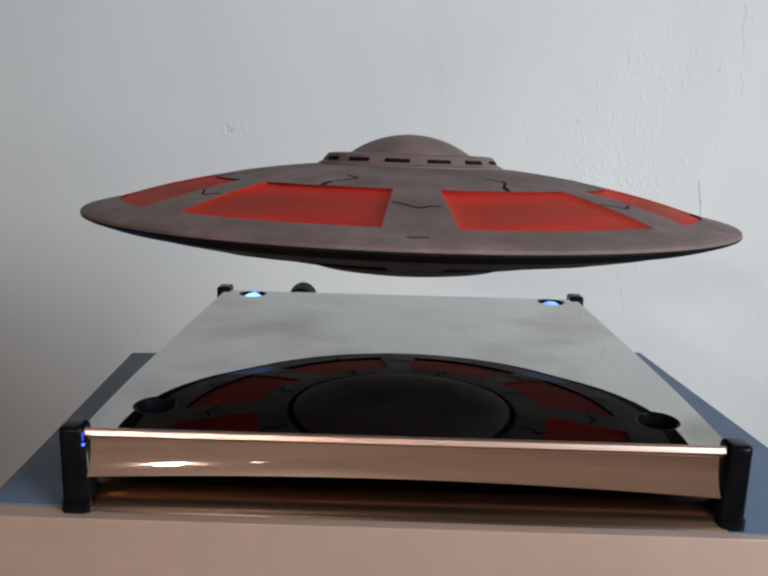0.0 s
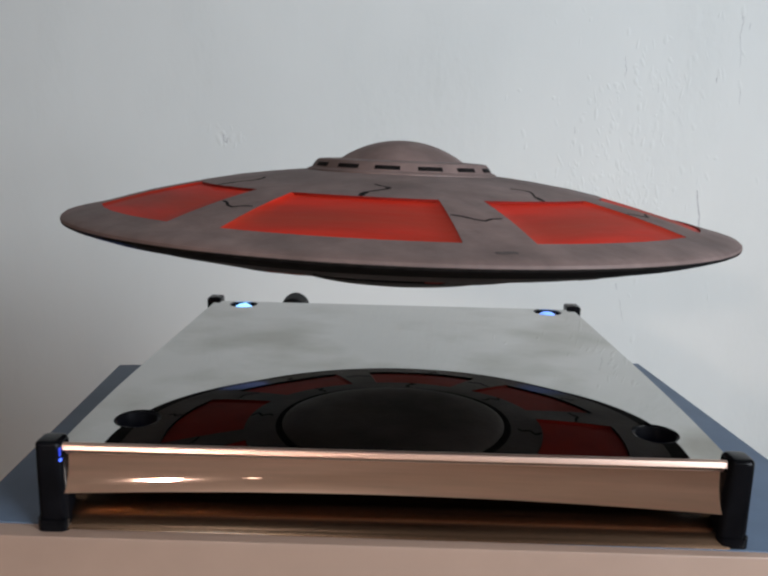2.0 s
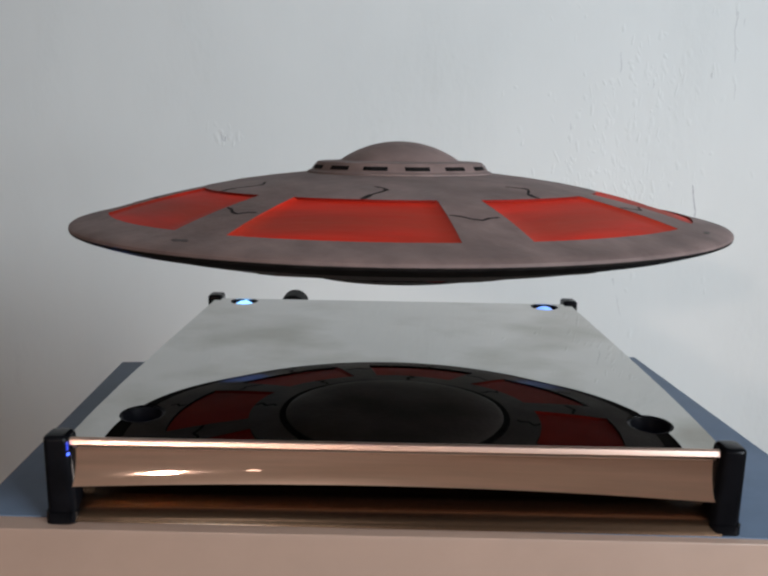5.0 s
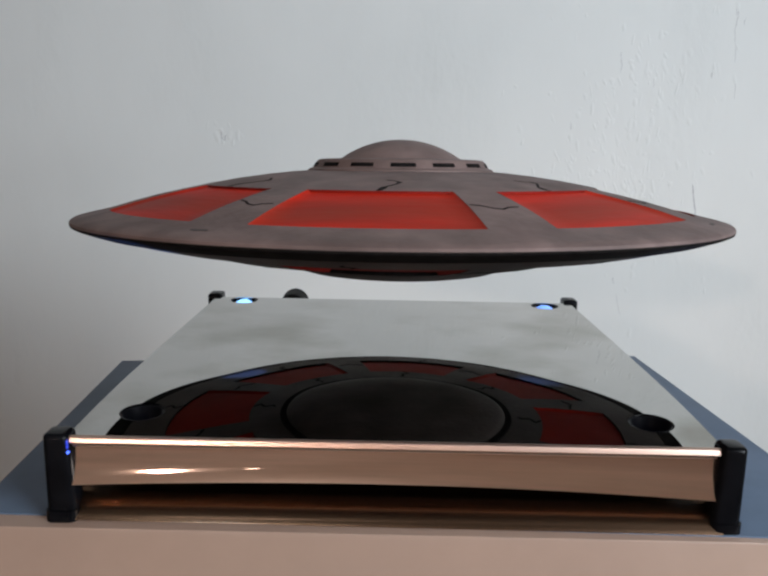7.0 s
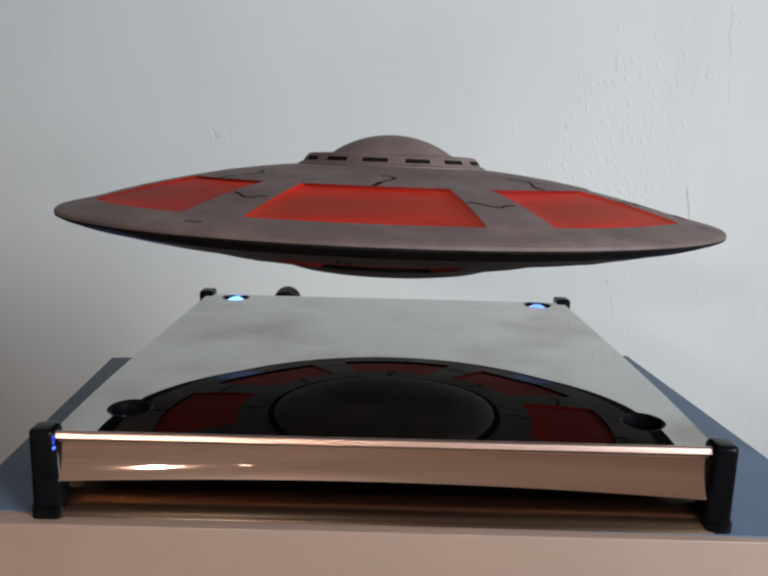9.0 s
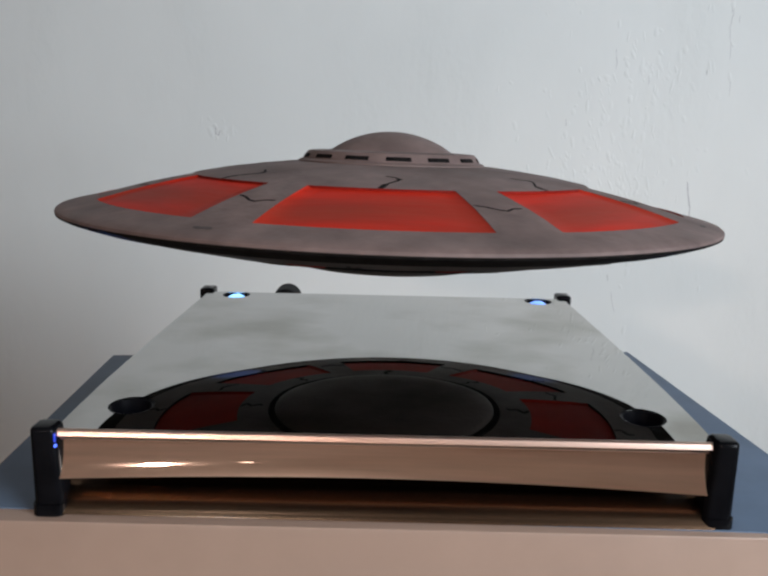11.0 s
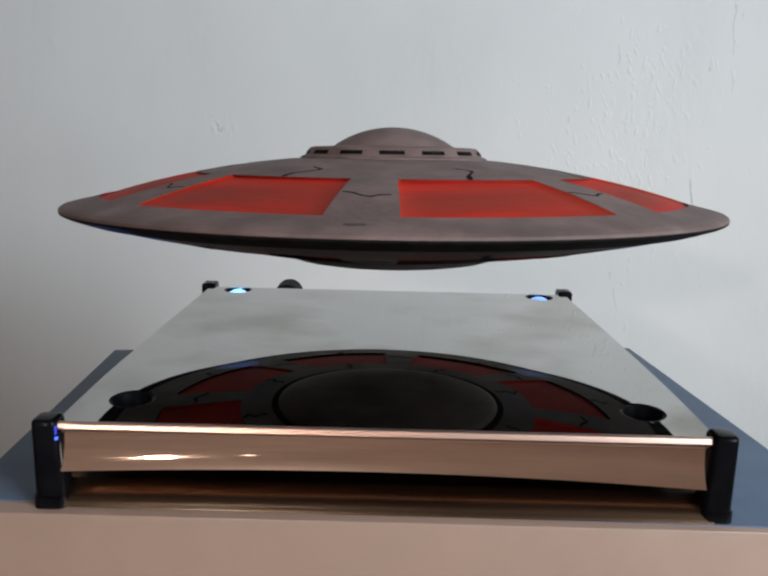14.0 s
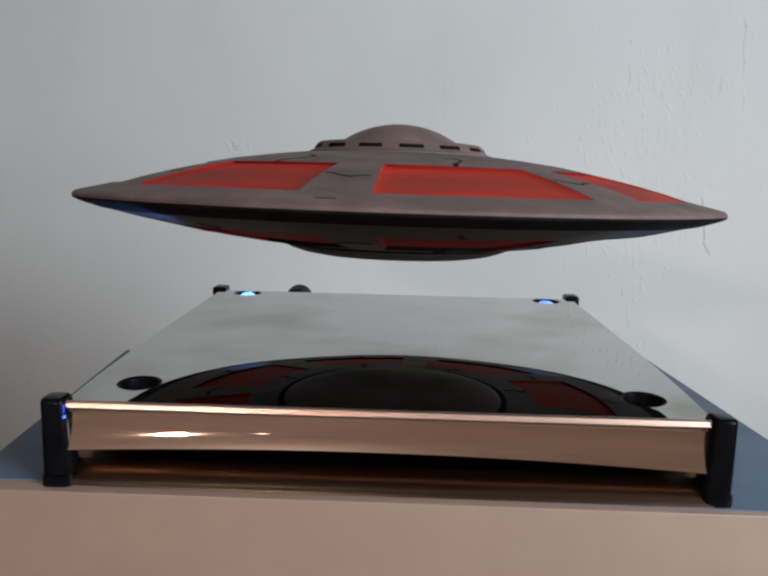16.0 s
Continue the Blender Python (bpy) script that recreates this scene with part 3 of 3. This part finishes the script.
SAUCER_ROWS = [  # seconds, place in metres, lean about x and y, spin in degrees
    (0, 0.00115, 0.09388, 0.06979, -2.05, 0.82, -22.0),
    (0.5, 0.00186, 0.09242, 0.07005, -1.79, 1.14, -45.2),
    (1, 0.00051, 0.09306, 0.07040, -1.30, 1.28, -63.5),
    (1.5, 0.00124, 0.09347, 0.06976, -1.47, 1.42, -83.3),
    (2, 0.00096, 0.09276, 0.07001, -1.28, 1.40, -99.4),
    (2.5, 0.00072, 0.09411, 0.06995, -0.78, 1.27, -119.8),
    (3, 0.00113, 0.09257, 0.07004, -0.69, 1.21, -140.2),
    (3.5, 0.00089, 0.09370, 0.06989, -0.48, 0.96, -163.3),
    (4, 0.00102, 0.09452, 0.06907, -1.03, 0.64, -189.5),
    (5.25, 0.00144, 0.09439, 0.06908, -1.05, -0.10, -246.0),
    (6.5, 0.00185, 0.09425, 0.06909, -2.25, -0.22, -302.6),
    (7, 0.00164, 0.09435, 0.06908, -2.52, -0.07, -320.8),
    (7.5, 0.00121, 0.09435, 0.06919, -2.59, 0.26, -340.0),
    (8, 0.00137, 0.09402, 0.06932, -2.50, 0.66, -362.5),
    (8.5, 0.00094, 0.09424, 0.06980, -2.18, 0.84, -385.3),
    (9, 0.00082, 0.09382, 0.06950, -2.18, 1.07, -409.3),
    (10.25, 0.00067, 0.09417, 0.06953, -1.05, 1.35, -466.4),
    (11.5, 0.00051, 0.09453, 0.06956, -0.87, 0.86, -523.4),
    (12, 0.00056, 0.09415, 0.06959, -0.79, 0.38, -555.4),
    (12.5, 0.00115, 0.09452, 0.06926, -1.17, 0.20, -581.8),
    (13, 0.00138, 0.09418, 0.06965, -1.22, -0.16, -609.0),
    (13.5, 0.00149, 0.09408, 0.06959, -1.54, -0.26, -633.4),
    (14, 0.00131, 0.09404, 0.06932, -2.05, -0.13, -657.1),
    (14.5, 0.00177, 0.09471, 0.06925, -2.38, -0.12, -676.3),
    (15, 0.00074, 0.09455, 0.06943, -2.49, 0.25, -697.6),
    (15.5, 0.00173, 0.09499, 0.06990, -2.45, 0.70, -725.2),
    (16, 0.00112, 0.09484, 0.07024, -2.07, 0.94, -751.0),
]


def motions():
    rows = []
    for t, x, y, z, lx, ly, spin in SAUCER_ROWS:
        rows.append((t, pose(x, y, z) @ pose(0, 0, 0, 0, ly, 0) @ pose(0, 0, 0, lx, 0, 0) @ pose(0, 0, 0, 0, 0, spin)))
    walk(SAUCER, rows)


motions()
